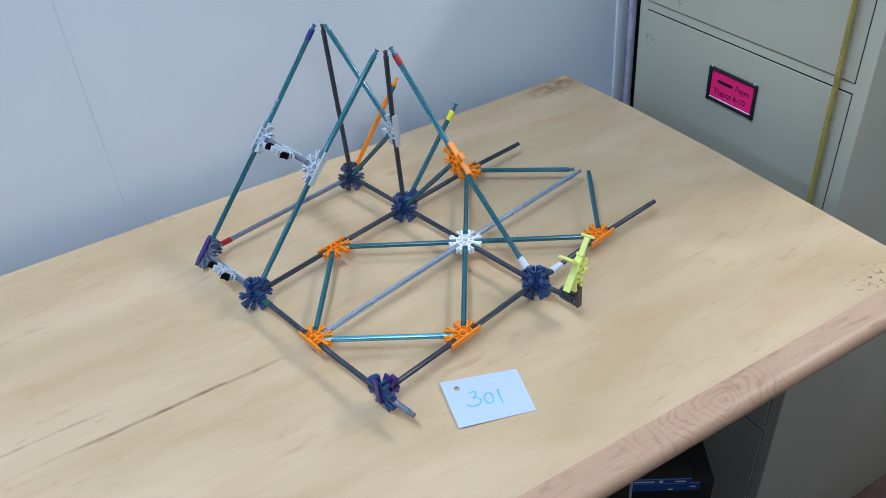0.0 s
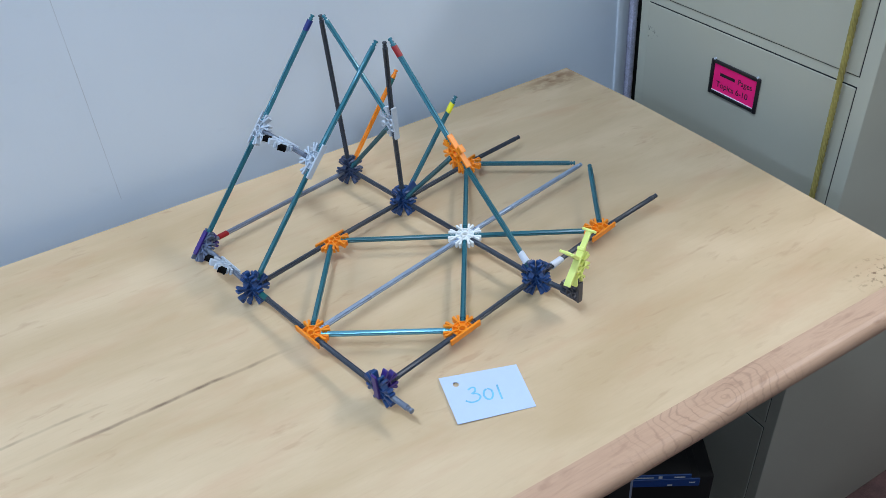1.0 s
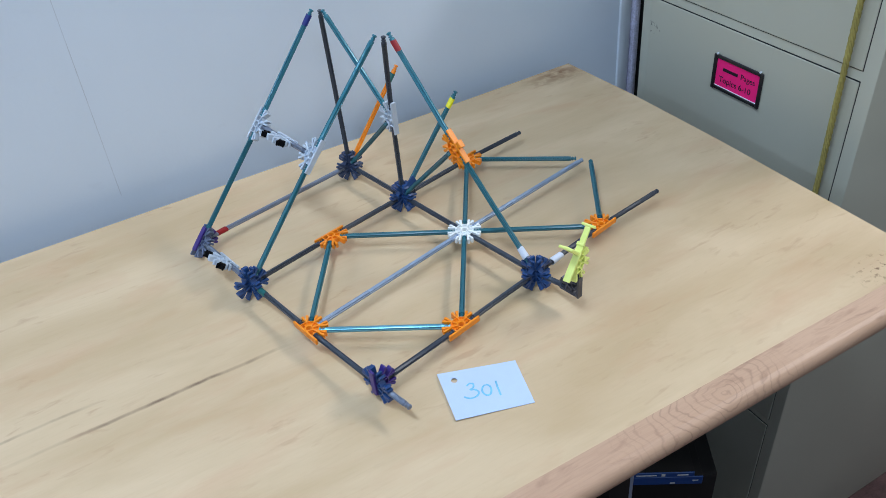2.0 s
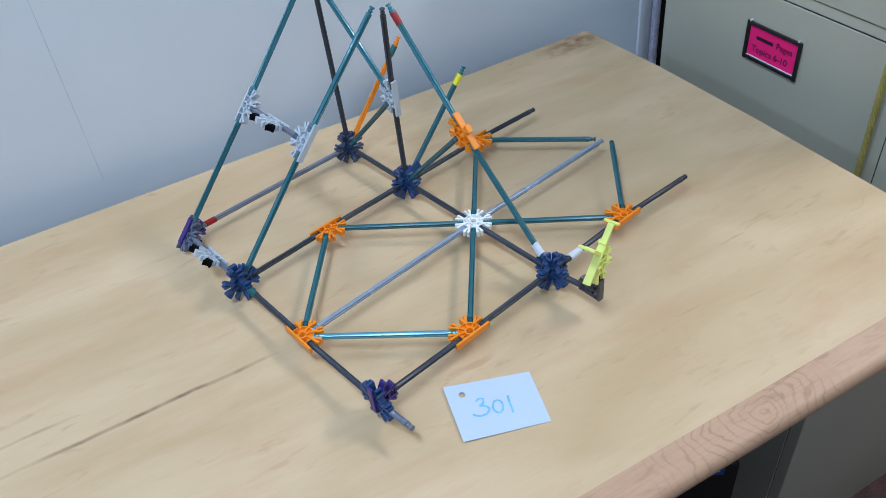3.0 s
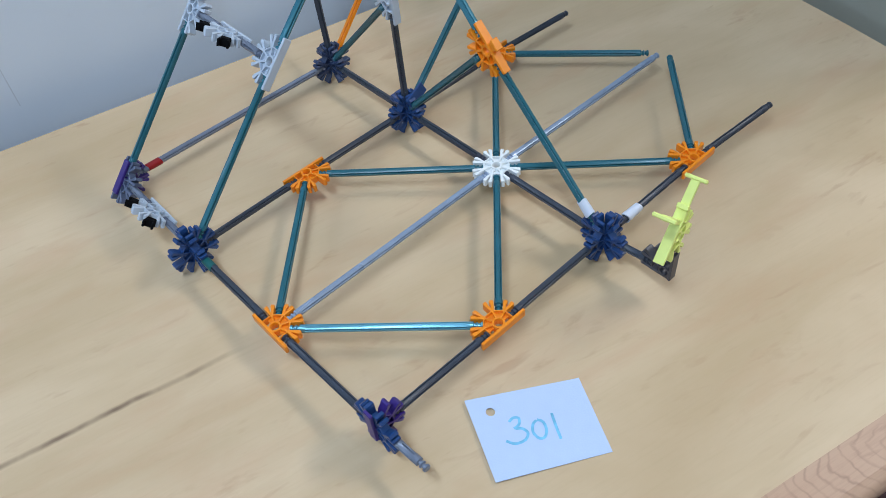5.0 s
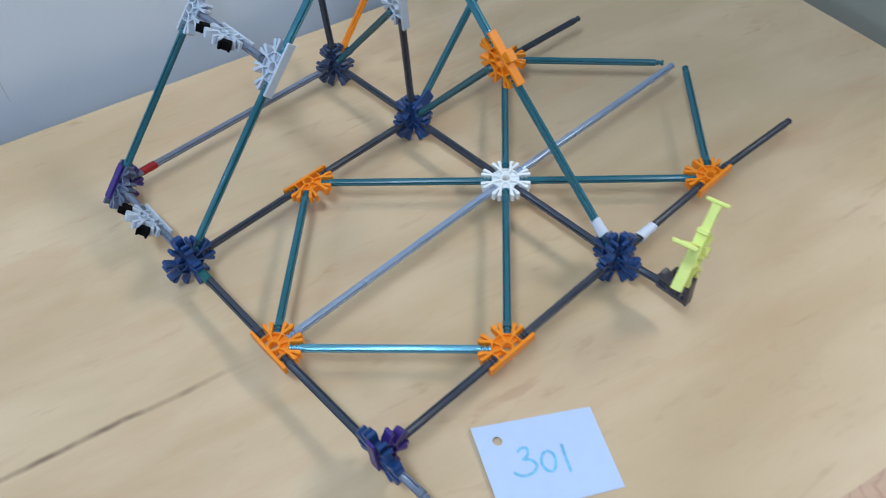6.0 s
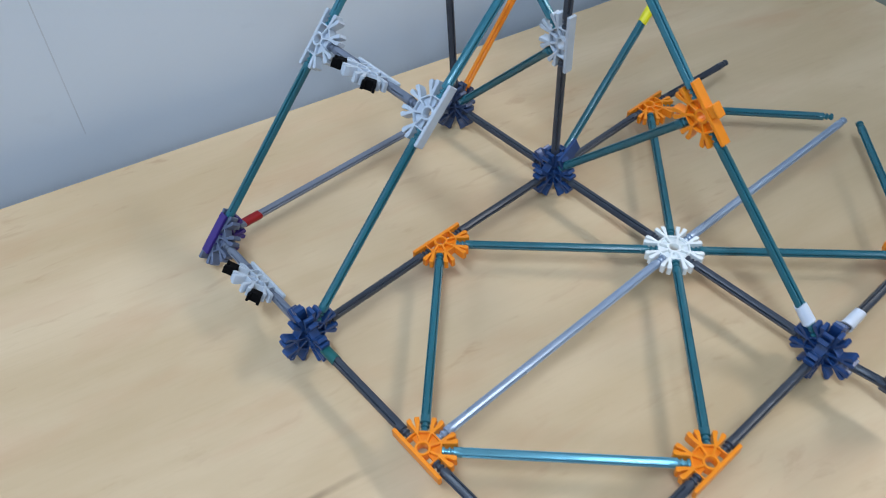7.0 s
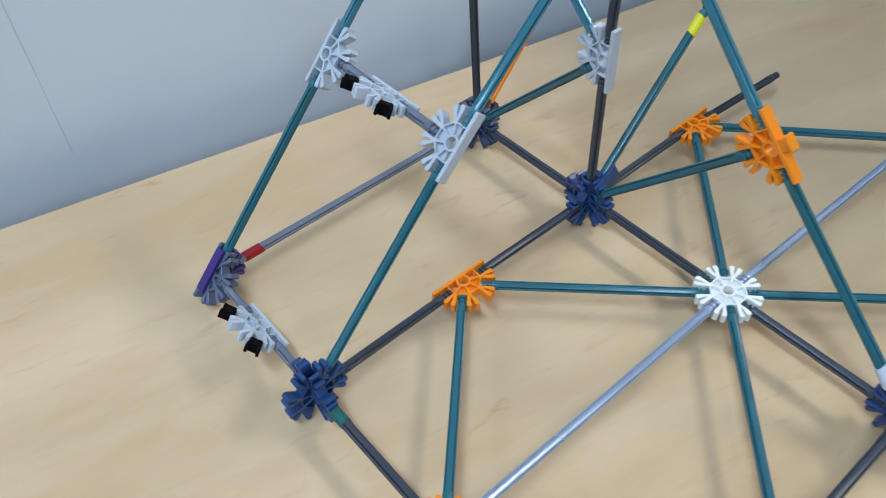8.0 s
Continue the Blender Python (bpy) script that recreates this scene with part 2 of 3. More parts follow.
BLACK_INK = material("black_ink", rgb(28, 14, 24), 0.7, 0.0, 300, 0.1)
CORD = material("yellow_cord", rgb(160, 148, 80), 0.8, 0.0, 300, 0.2, 0.4, 900)
FABRIC = material("lilac_fabric", rgb(190, 191, 214), 0.95, 0.0, 400, 0.3, 1.0, 350)
CARPET = material("brown_carpet", rgb(74, 54, 54), 0.95, 0.0, 250, 0.4, 1.0, 300)
TRIM = material("white_trim", rgb(222, 231, 242), 0.45, 0.0, 20, 0.03)
TILE = material("ceiling_tile", rgb(222, 222, 218), 0.9, 0.0, 40, 0.05, 0.4, 200)
BOX_BLUE = material("blue_card_box", rgb(16, 70, 140), 0.45, 0.0, 60, 0.06)
BIN = material("black_bin", rgb(9, 9, 10), 0.75, 0.0, 60, 0.1)

# mesh helpers


def box(bm, x0, x1, y0, y1, z0, z1, m=None, bevel=0.0):
    r = bmesh.ops.create_cube(bm, size=1)
    vs = r["verts"]
    for v in vs:
        v.co = Vector(((x0 + x1) / 2 + v.co.x * (x1 - x0), (y0 + y1) / 2 + v.co.y * (y1 - y0), (z0 + z1) / 2 + v.co.z * (z1 - z0)))
    if bevel:
        es = {e for v in vs for e in v.link_edges}
        r = bmesh.ops.bevel(bm, geom=list(es), offset=bevel, segments=2 if bevel > 0.001 else 1, affect="EDGES", profile=0.5)
        vs = list({v for f in r["faces"] for v in f.verts} | {v for v in vs if v.is_valid})
    if m is not None:
        for v in vs:
            v.co = m @ v.co
    return vs


def mesh_of(name, bm, mat, smooth=True):
    me = bpy.data.meshes.new(name)
    bm.normal_update()
    bm.to_mesh(me)
    bm.free()
    if mat:
        me.materials.append(mat)
    if smooth:
        me.polygons.foreach_set("use_smooth", [True] * len(me.polygons))
        me.set_sharp_from_angle(angle=radians(32))
    return me


def part(name, bm, mat, parent, label="", m=None):
    me = bm if isinstance(bm, bpy.types.Mesh) else mesh_of(name, bm, mat)
    ob = new(name, me)
    ob.parent = parent
    if m is not None:
        ob.matrix_basis = m
    if label:
        tagged(ob, label)
    return ob


def thing(name, m, label, category, group="", kind=""):
    return_ob = new(name)
    return_ob.empty_display_size = 0.05
    return_ob.matrix_basis = m
    return tagged(return_ob, label, category, group, kind)


def solid(name, bm, mat, label, category, kind=""):
    return tagged(new(name, mesh_of(name, bm, mat)), label, category, "", kind)


def basis(o, x, y):
    """Pose with its x and y axes along the given directions."""
    x = Vector(x).normalized()
    z = x.cross(Vector(y)).normalized()
    y = z.cross(x)
    m = Matrix((x, y, z)).transposed().to_4x4()
    m.translation = o
    return m


# the room
TOP = 0.75
FLOOR = -0.22
WALL_Y = 0.287
# Grey for the unseen closing walls, chosen to cut bounced light
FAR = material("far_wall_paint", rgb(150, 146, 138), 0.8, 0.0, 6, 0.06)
bm = bmesh.new()
box(bm, -5.2, 4.2, -6.0, 1.4, FLOOR - 0.1, FLOOR)
solid("floor", bm, CARPET, "dark brown carpet floor", "floor", "structure")
bm = bmesh.new()
box(bm, -5.2, 4.2, -6.0, 1.4, CEILING, CEILING + 0.1)
solid("ceiling", bm, TILE, "white tiled ceiling", "ceiling", "structure")
bm = bmesh.new()
box(bm, -5.2, 0.729, WALL_Y, WALL_Y + 0.12, FLOOR, CEILING)
solid("wall_north", bm, WALL, "painted pale grey wall with faint scuffs", "wall", "structure")
# Unseen wall, added to shut off the space behind the cabinet
bm = bmesh.new()
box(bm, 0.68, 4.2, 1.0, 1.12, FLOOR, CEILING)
solid("wall_alcove", bm, FAR, "unseen grey wall added to close the space behind the cabinet", "wall", "structure")
for name, a in (("wall_west", (-5.3, -5.2, -6.0, 1.4)), ("wall_east", (4.2, 4.3, -6.0, 1.4)), ("wall_south", (-5.2, 4.2, -6.1, -6.0))):
    bm = bmesh.new()
    box(bm, *a, FLOOR, CEILING)
    solid(name, bm, FAR, "unseen grey wall added to close the room", "wall", "structure")
bm = bmesh.new()
box(bm, 0.729, 0.752, WALL_Y - 0.004, WALL_Y + 0.12, FLOOR, CEILING, bevel=0.003)
solid("trim", bm, TRIM, "white painted corner trim strip", "trim", "structure")
# faint vertical panel joint in the wall
bm = bmesh.new()
box(bm, -0.0005, 0.0005, -0.0003, 0.001, 0.757, CEILING, pose(-0.112, WALL_Y, 0, 0, 2.0, 0))
solid("wall_joint", bm, material("joint_grey", rgb(198, 207, 218), 0.7), "thin grey joint line in the wall", "joint", "structure")

# fabric panel standing between wall and cabinet
panel = thing("partition_panel", Matrix(), "lilac grey fabric partition panel edge beside the cabinet", "partition")
bm = bmesh.new()
box(bm, 0.7535, 0.7660, 0.276, 0.90, FLOOR, 1.7, bevel=0.005)
part("fabric", bm, FABRIC, panel)
# Black strip put in for the shade between panel and cabinet
bm = bmesh.new()
box(bm, 0.7662, 0.82, 0.284, 0.90, FLOOR, 1.69, bevel=0.002)
part("gap_shade_strip", bm, BIN, panel, "black strip standing in for the shaded gap beside the cabinet")


# Fixture body for each lamp, the added fill lamps included; none is in view
def unseen_ceiling_light(x, y):
    ob = thing("unseen_ceiling_light", pose(x, y, CEILING, 0, 0, 90), "unseen white recessed fluorescent ceiling light", "ceiling light", "ceiling lights")
    bm = bmesh.new()
    for s in (-1, 1):
        box(bm, -0.615, 0.615, s * 0.185 - 0.015, s * 0.185 + 0.015, -0.02, 0)
        box(bm, s * 0.60 - 0.015, s * 0.60 + 0.015, -0.17, 0.17, -0.018, 0)
    part("frame", bm, TRIM, ob)
    bm = bmesh.new()
    box(bm, -0.585, 0.585, -0.17, 0.17, -0.008, 0)
    part("diffuser", bm, TRIM, ob)


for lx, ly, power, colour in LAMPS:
    unseen_ceiling_light(lx, ly)

# the table


def prism(bm, pts, z0, z1):
    lo = [bm.verts.new((x, y, z0)) for x, y in pts]
    hi = [bm.verts.new((x, y, z1)) for x, y in pts]
    n = len(pts)
    bm.faces.new(hi)
    bm.faces.new(lo[::-1])
    for i in range(n):
        bm.faces.new((lo[i], lo[(i + 1) % n], hi[(i + 1) % n], hi[i]))


FRONT, INNER, BACK, LEFT = -0.385, -0.3535, 0.2375, -1.25
THICK = 0.021
table = thing("table", Matrix(), "pale maple work table with a darker solid wood edge", "table")
bm = bmesh.new()
prism(bm, [(LEFT, INNER), (0.6125, INNER), (0.6115, -0.06), (0.607, 0.10), (0.597, BACK + 0.008), (0.22, BACK + 0.001), (LEFT, BACK)], TOP - THICK, TOP)
bmesh.ops.bevel(bm, geom=[e for e in bm.edges if all(v.co.z > TOP - 0.001 for v in e.verts) and not all(abs(v.co.y - INNER) < 1e-4 for v in e.verts)],
                offset=0.0012, segments=2, affect="EDGES")
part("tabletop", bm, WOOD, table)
# front edge band with a rounded nose
bm = bmesh.new()
prof = [(INNER, TOP + 0.0002), (FRONT + 0.0092, TOP + 0.0002), (FRONT + 0.0084, TOP - 0.0003)]
prof += [(FRONT + 0.0090 - 0.0090 * math.sin(a), TOP - 0.0110 + 0.0108 * math.cos(a)) for a in (radians(d) for d in (22, 38, 54, 72, 90))]
prof += [(FRONT, TOP - THICK + 0.006), (FRONT + 0.002, TOP - THICK + 0.001), (FRONT + 0.006, TOP - THICK - 0.001), (INNER, TOP - THICK - 0.001)]
ends = []
for x in (LEFT, 0.613):
    ends.append([bm.verts.new((x, y, z)) for y, z in prof])
for i in range(len(prof)):
    j = (i + 1) % len(prof)
    bm.faces.new((ends[0][i], ends[0][j], ends[1][j], ends[1][i]))
bm.faces.new(ends[0][::-1])
bm.faces.new(ends[1])
bmesh.ops.recalc_face_normals(bm, faces=bm.faces)
part("edge_band", bm, BAND, table, "solid maple edge band with curly grain")
bm = bmesh.new()
box(bm, -1.13, -1.07, 0.07, 0.13, FLOOR + 0.02, TOP - THICK)
box(bm, -1.14, -1.06, -0.15, 0.22, FLOOR, FLOOR + 0.03, bevel=0.004)
part("leg", bm, BIN, table, "black steel leg")
# Unseen panel, added to stop light from the left reaching under the table
bm = bmesh.new()
box(bm, 0.20, 0.225, -0.355, 0.20, FLOOR, TOP - THICK, bevel=0.002)
part("light_block_panel", bm, BIN, table, "unseen dark panel that blocks light under the table")
bm = bmesh.new()
bmesh.ops.create_cone(bm, cap_ends=True, segments=20, radius1=0.0065, radius2=0.0065, depth=TOP - THICK - FLOOR, matrix=pose(0.2745, -0.30, (TOP - THICK + FLOOR) / 2))
part("tube_leg", bm, SILVER, table, "pale lilac-grey steel tube")
# Added out of sight to darken the gap between table and wall
bm = bmesh.new()
box(bm, LEFT + 0.05, 0.55, BACK - 0.030, BACK - 0.006, TOP - 0.10, TOP - THICK)
part("light_stop_rail", bm, BIN, table, "unseen dark rail that keeps light out of the gap at the wall")

# the filing cabinet
CX, CY0, CY1, CH = 0.707, -0.186, 0.2085, 1.185
cab = thing("filing_cabinet", Matrix(), "grey enamelled steel filing cabinet beside the table", "filing cabinet")
bm = bmesh.new()
box(bm, CX, CX + 0.70, CY0, CY1, FLOOR, CH, bevel=0.004)
part("body", bm, CABINET, cab)
drawers = []
for z0, z1 in ((-0.082, 0.221), (0.237, 0.533), (0.549, 0.8435), (0.8585, 1.165)):
    bm = bmesh.new()
    box(bm, CX - 0.0022, CX - 0.0004, -0.1665, 0.188, z0, z1, bevel=0.0008)
    drawers.append(part("drawer", bm, CABINET, cab))
    bm = bmesh.new()
    box(bm, CX - 0.0004, CX + 0.0006, -0.1671, 0.1886, z0 - 0.0013, z1 + 0.0013)
    part("drawer_gap", bm, GAP, cab, "dark gap round the drawer")
# label holder with a pink label
LX = CX - 0.0024
holder_m = pose(LX, 0.0080, 0.7790)
bm = bmesh.new()
for s in (-1, 1):
    box(bm, -0.0032, 0.0, s * 0.0408 - 0.0027, s * 0.0408 + 0.0027, -0.0262, 0.0255, bevel=0.0008)
    box(bm, -0.0028, 0.0, -0.0381, 0.0381, s * 0.0228 - 0.0027, s * 0.0228 + 0.0027, bevel=0.0008)
holder = part("label_holder", bm, CHROME, drawers[2], "dull metal label holder", holder_m)
for s in (-1, 1):
    bm = bmesh.new()
    bmesh.ops.create_cone(bm, cap_ends=True, segments=12, radius1=0.0015, radius2=0.0011, depth=0.003, matrix=pose(-0.0015, s * 0.038, 0.0266, 0, 90, 0))
    part("rivet", bm, TRIM, holder, "small bright rivet")
bm = bmesh.new()
box(bm, -0.0022, 0.0, -0.0378, 0.0378, -0.0201, -0.0192, bevel=0.0002)
part("lip", bm, TRIM, holder, "pale lower lip")
bm = bmesh.new()
box(bm, -0.0010, 0.0, -0.0375, 0.0375, -0.0195, 0.0195)
label = part("label", bm, PINK, drawers[2], "bright pink paper label with black handwriting", holder_m)


def text_mesh(body, size):
    cu = bpy.data.curves.new("writing", "FONT")
    cu.offset = 0.0001
    cu.body, cu.size, cu.extrude, cu.align_x = body, size, 0.0, "LEFT"
    tmp = bpy.data.objects.new("writing", cu)
    scene.collection.objects.link(tmp)
    dg = bpy.context.evaluated_depsgraph_get()
    me = bpy.data.meshes.new_from_object(tmp.evaluated_get(dg))
    bpy.data.objects.remove(tmp)
    me.materials.clear()
    me.materials.append(BLACK_INK)
    return me


write_m = holder_m @ pose(-0.0012, 0, 0) @ basis((0, 0, 0), (0, -1, 0), (0, 0, 1))
part("writing", text_mesh("Pages", 0.0115), None, drawers[2], "", write_m @ pose(0.006, 0.0035, 0))
part("writing", text_mesh("Topics 6-10", 0.0120), None, drawers[2], "", write_m @ pose(-0.031, -0.0125, 0))
bm = bmesh.new()
box(bm, -0.026, 0.001, 0.0046, 0.0092, 0, 0.0001)
part("writing_bar", bm, BLACK_INK, drawers[2], "", write_m)


def tube(bm, pts, radius, seg=10, twist=0.0):
    rings = []
    for i, p in enumerate(pts):
        d = (Vector(pts[min(i + 1, len(pts) - 1)]) - Vector(pts[max(i - 1, 0)])).normalized()
        a = d.orthogonal().normalized() if not rings else (ref - d * ref.dot(d)).normalized()
        ref = a
        b = d.cross(a)
        rings.append([bm.verts.new(Vector(p) + (a * math.cos(t) + b * math.sin(t)) * radius) for t in (2 * math.pi * k / seg + twist * i for k in range(seg))])
    for r, s in zip(rings, rings[1:]):
        for k in range(seg):
            bm.faces.new((r[k], r[(k + 1) % seg], s[(k + 1) % seg], s[k]))
    bm.faces.new(rings[0][::-1])
    bm.faces.new(rings[-1])


# cord hanging over the cabinet front
bm = bmesh.new()
pts = [(CX + 0.05, -0.1475, CH + 0.007), (CX + 0.01, -0.1475, CH + 0.007), (CX - 0.006, -0.1475, CH - 0.002), (CX - 0.011, -0.1475, CH - 0.03)]
pts += [(CX - 0.0112, -0.1475 - 0.0060 * max(0, (1.1 - z) / 0.45) ** 1.2, z) for z in (CH - 0.035 - 0.005 * k for k in range(108))]
for k in range(4):
    tube(bm, [(x + 0.0022 * math.cos(i * 0.9 + k * math.pi / 2), y + 0.0022 * math.sin(i * 0.9 + k * math.pi / 2), z) for i, (x, y, z) in enumerate(pts)], 0.0018, 6)
solid("cord", bm, CORD, "braided yellow cord hanging in front of the cabinet", "cord")

# things under the table
bm = bmesh.new()
box(bm, -0.10, 0.10, -0.05, 0.16, FLOOR, 0.132, bevel=0.008)
ob = solid("storage_box", bm, BIN, "black storage box on the carpet under the table", "box")
ob.matrix_basis = pose(0.568, -0.060, 0, 0, 0, -31)


def blue_book(x, y, z, width, height, bars):
    book = thing("book", pose(x, y, z, 0, 0, -31), "black book with a blue spine lying flat on a box", "book", "books under the table")
    bm = bmesh.new()
    box(bm, -0.001, width - 0.002, 0.002, 0.085, 0.0015, height - 0.0015)
    part("pages", bm, CARD, book, "pale paper block")
    bm = bmesh.new()
    for z0 in (0.0, height - 0.0016):
        box(bm, -0.002, width, 0.001, 0.088, z0, z0 + 0.0016, None, 0.0004)
    part("cover", bm, BIN, book, "black cover boards")
    bm = bmesh.new()
    box(bm, -0.002, width, -0.0012, 0.0012, 0, height, None, 0.0008)
    spine = part("spine", bm, BOX_BLUE, book, "blue spine with small white print")
    for x0, x1, z0, z1 in bars:
        bm = bmesh.new()
        box(bm, x0, x1, -0.0016, -0.0010, z0, z1)
        part("writing_bar", bm, WHITE, spine)


blue_book(0.486, -0.088, 0.132, 0.1235, 0.0205, ((0.070, 0.078, 0.003, 0.006), (0.106, 0.116, 0.010, 0.012)))
blue_book(0.486, -0.088, 0.1527, 0.1080, 0.0120, ((0.012, 0.046, 0.0045, 0.0068), (0.054, 0.060, 0.0030, 0.0090), (0.080, 0.098, 0.0045, 0.0068)))

# the paper card
CARD_Z = TOP + 0.0014
card = thing("number_card", pose(0.1375, -0.2500, CARD_Z, 0, 1.2, -17.5), "pale blue-white paper card with a handwritten number", "card")
bm = bmesh.new()
W2, H2 = 0.0370, 0.0276
hx, hy, hr = -0.0242, 0.0165, 0.0029
ring = [bm.verts.new((hx + hr * math.cos(t), hy + hr * math.sin(t), 0)) for t in (2 * math.pi * k / 24 for k in range(24))]
outer = []
for k in range(24):
    t = 2 * math.pi * k / 24
    c, s = math.cos(t), math.sin(t)
    f = min(((W2 if c > 0 else -W2) - hx) / c if abs(c) > 1e-6 else 9, ((H2 if s > 0 else -H2) - hy) / s if abs(s) > 1e-6 else 9)
    outer.append(bm.verts.new((hx + c * f, hy + s * f, 0)))
for k in range(24):
    bm.faces.new((ring[k], outer[k], outer[(k + 1) % 24], ring[(k + 1) % 24]))
for cx, cy in ((W2, H2), (-W2, H2), (-W2, -H2), (W2, -H2)):
    near = sorted(outer, key=lambda v: (v.co.x - cx) ** 2 + (v.co.y - cy) ** 2)
    a = next(v for v in near if abs(v.co.x - cx) < 1e-5)
    b = next(v for v in near if abs(v.co.y - cy) < 1e-5)
    if a is not b:
        f = bm.faces.new((a, b, bm.verts.new((cx, cy, 0))))
bmesh.ops.recalc_face_normals(bm, faces=bm.faces)
for f in bm.faces:
    if f.normal.z < 0:
        f.normal_flip()
g = bmesh.ops.extrude_face_region(bm, geom=list(bm.faces))
for v in g["geom"]:
    if isinstance(v, bmesh.types.BMVert):
        v.co.z -= 0.0005
bmesh.ops.recalc_face_normals(bm, faces=bm.faces)
for v in bm.verts:
    # cut a little askew
    v.co.x, v.co.y = v.co.x - (0.075 - 0.6 * v.co.x) * v.co.y, v.co.y * (1.01 - 1.0 * v.co.x)
part("sheet", bm, CARD, card)


def smooth_line(pts, n=6):
    out = []
    for i in range(len(pts) - 1):
        p = [Vector((*pts[max(0, min(len(pts) - 1, i + k))], 0)) for k in (-1, 0, 1, 2)]
        for j in range(n):
            t = j / n
            out.append(0.5 * (2 * p[1] + (p[2] - p[0]) * t + (2 * p[0] - 5 * p[1] + 4 * p[2] - p[3]) * t * t + (3 * p[1] - p[0] - 3 * p[2] + p[3]) * t ** 3))
    return out + [Vector((*pts[-1], 0))]


def stroke(pts, width):
    bm = bmesh.new()
    line = smooth_line(pts)
    prev = None
    for i, p in enumerate(line):
        d = (line[min(i + 1, len(line) - 1)] - line[max(i - 1, 0)]).normalized()
        s = Vector((-d.y, d.x, 0)) * width / 2
        pair = (bm.verts.new(p + s + Vector((0, 0, 0.0002))), bm.verts.new(p - s + Vector((0, 0, 0.0002))))
        if prev:
            bm.faces.new((prev[0], prev[1], pair[1], pair[0]))
        prev = pair
    return bm


for lift, pts in enumerate(([(-0.0165, 0.0085), (-0.013, 0.0105), (-0.0095, 0.0095), (-0.0105, 0.0055), (-0.0145, 0.0035)],
            [(-0.0135, 0.0032), (-0.0095, 0.0025), (-0.0065, -0.001), (-0.0095, -0.005), (-0.0165, -0.006), (-0.022, -0.0030)],
            [(0.0015, 0.0055), (-0.0015, 0.0035), (-0.0030, -0.0015), (-0.0005, -0.006), (0.0035, -0.006), (0.006, -0.0015), (0.0055, 0.0035), (0.002, 0.0058)],
            [(0.0128, 0.0078), (0.0128, -0.0010), (0.0132, -0.0095)])):
    part("digit", stroke([(x * 0.93 - 0.0010, y * 1.05 - 0.0016) for x, y in pts], 0.0018), INK, card, "blue marker stroke", pose(0, 0, 0.00008 * lift))

# the rod construction
U = 0.1065
Z0 = 0.0185
END = 0.0098
toy = thing("construction_toy", pose(0, 0, TOP, 0, 0, 13.2), "toy truss of teal and grey plastic rods on the table", "construction toy")


def V(p, q, h=0.0, dx=0.0, dy=0.0, dz=0.0):
    return Vector((U * p + dx, -U * q + dy, Z0 + U * h + dz))


A, B, C, D = V(0, 2, 0, 0.003, 0, 0.002), V(0, 0), V(0, -1, 0, 0, 0.003), V(0, 1, 0, 0.001)
E, F, G, H = V(1, 2), V(2, 2), V(1, 0, 0, 0, 0.001), V(2, 1)
I, J, K, L = V(3, 2), V(2, 0), V(2, -1), V(3, 0)
V1, V2, V3, OV = V(1, -1, 1, -0.001, 0.003), V(1, 0, 1, 0, 0.003), V(2, 0, 1), V(2, 1, 1, 0.001, 0.003, 0.001)
TOP_B, TOP_C = Vector((0.2014, -0.0063, 0.2277)), Vector((0.199, 0.1026, 0.230))
TOP_F, TOP_J, TOP_K = Vector((0.2164, -0.0092, 0.2256)), Vector((0.2134, -0.0036, 0.2214)), Vector((0.2162, 0.1148, 0.2213))
TOP_V = Vector((0.2064, 0.0934, 0.2291))
YEND, OEND = Vector((0.3155, 0.006, 0.1135)), Vector((0.3109, 0.1108, 0.1185))
MEND, LMEND, IMEND = Vector((0.4115, -0.1105, 0.0180)), Vector((0.4095, -0.1025, 0.0175)), Vector((0.4160, -0.1200, 0.0180))
LEND, IEND = Vector((0.4115, -0.0055, 0.0180)), Vector((0.4130, -0.2200, 0.0195))
AEND = A + Vector((0.002, -0.0425, 0.001))
Q = V(2, 2.5, 0, 0.001, 0.001, 0.006)
MIDD, MIDU = (C + B) / 2, (V1 + V2) / 2


def rod_mesh(name, length, mat):
    """A moulded rod: four rounded flanges with a groove between each two, a plain collar, a neck and a knob at either end."""
    bm = bmesh.new()
    R = 0.0029
    # one quarter of the section: groove floor, groove wall, flange
    quarter = [(-0.10, 0.0016), (0.10, 0.0016), (0.17, 0.0026), (0.30, 0.0029), (0.55, 0.00275), (0.785, 0.00268), (1.02, 0.00275), (1.27, 0.0029), (1.40, 0.0026)]
    section = [(t + k * math.pi / 2, r) for k in range(4) for t, r in quarter]
    seg = len(section)

    def ring(x, r, groove):
        return [bm.verts.new((x, (rr if groove else r) * math.cos(t), (rr if groove else r) * math.sin(t))) for t, rr in section]

    half = [(0.0, 0.0020, 0), (0.0005, 0.0026, 0), (0.0017, 0.0026, 0), (0.0022, 0.0016, 0), (0.0036, 0.0016, 0), (0.0041, 0.0025, 0), (0.0048, 0.0025, 0), (0.0053, 0.0018, 0),
            (0.0063, 0.0018, 0), (0.0068, R, 0), (0.0110, R, 0), (0.0113, R, 1)]
    stations = half + [(length - x, r, g) for x, r, g in reversed(half)]
    rings = [ring(*s) for s in stations]
    for a, b in zip(rings, rings[1:]):
        for k in range(seg):
            bm.faces.new((a[k], a[(k + 1) % seg], b[(k + 1) % seg], b[k]))
    bm.faces.new(rings[0][::-1])
    bm.faces.new(rings[-1])
    bmesh.ops.recalc_face_normals(bm, faces=bm.faces)
    return mesh_of(name, bm, mat)


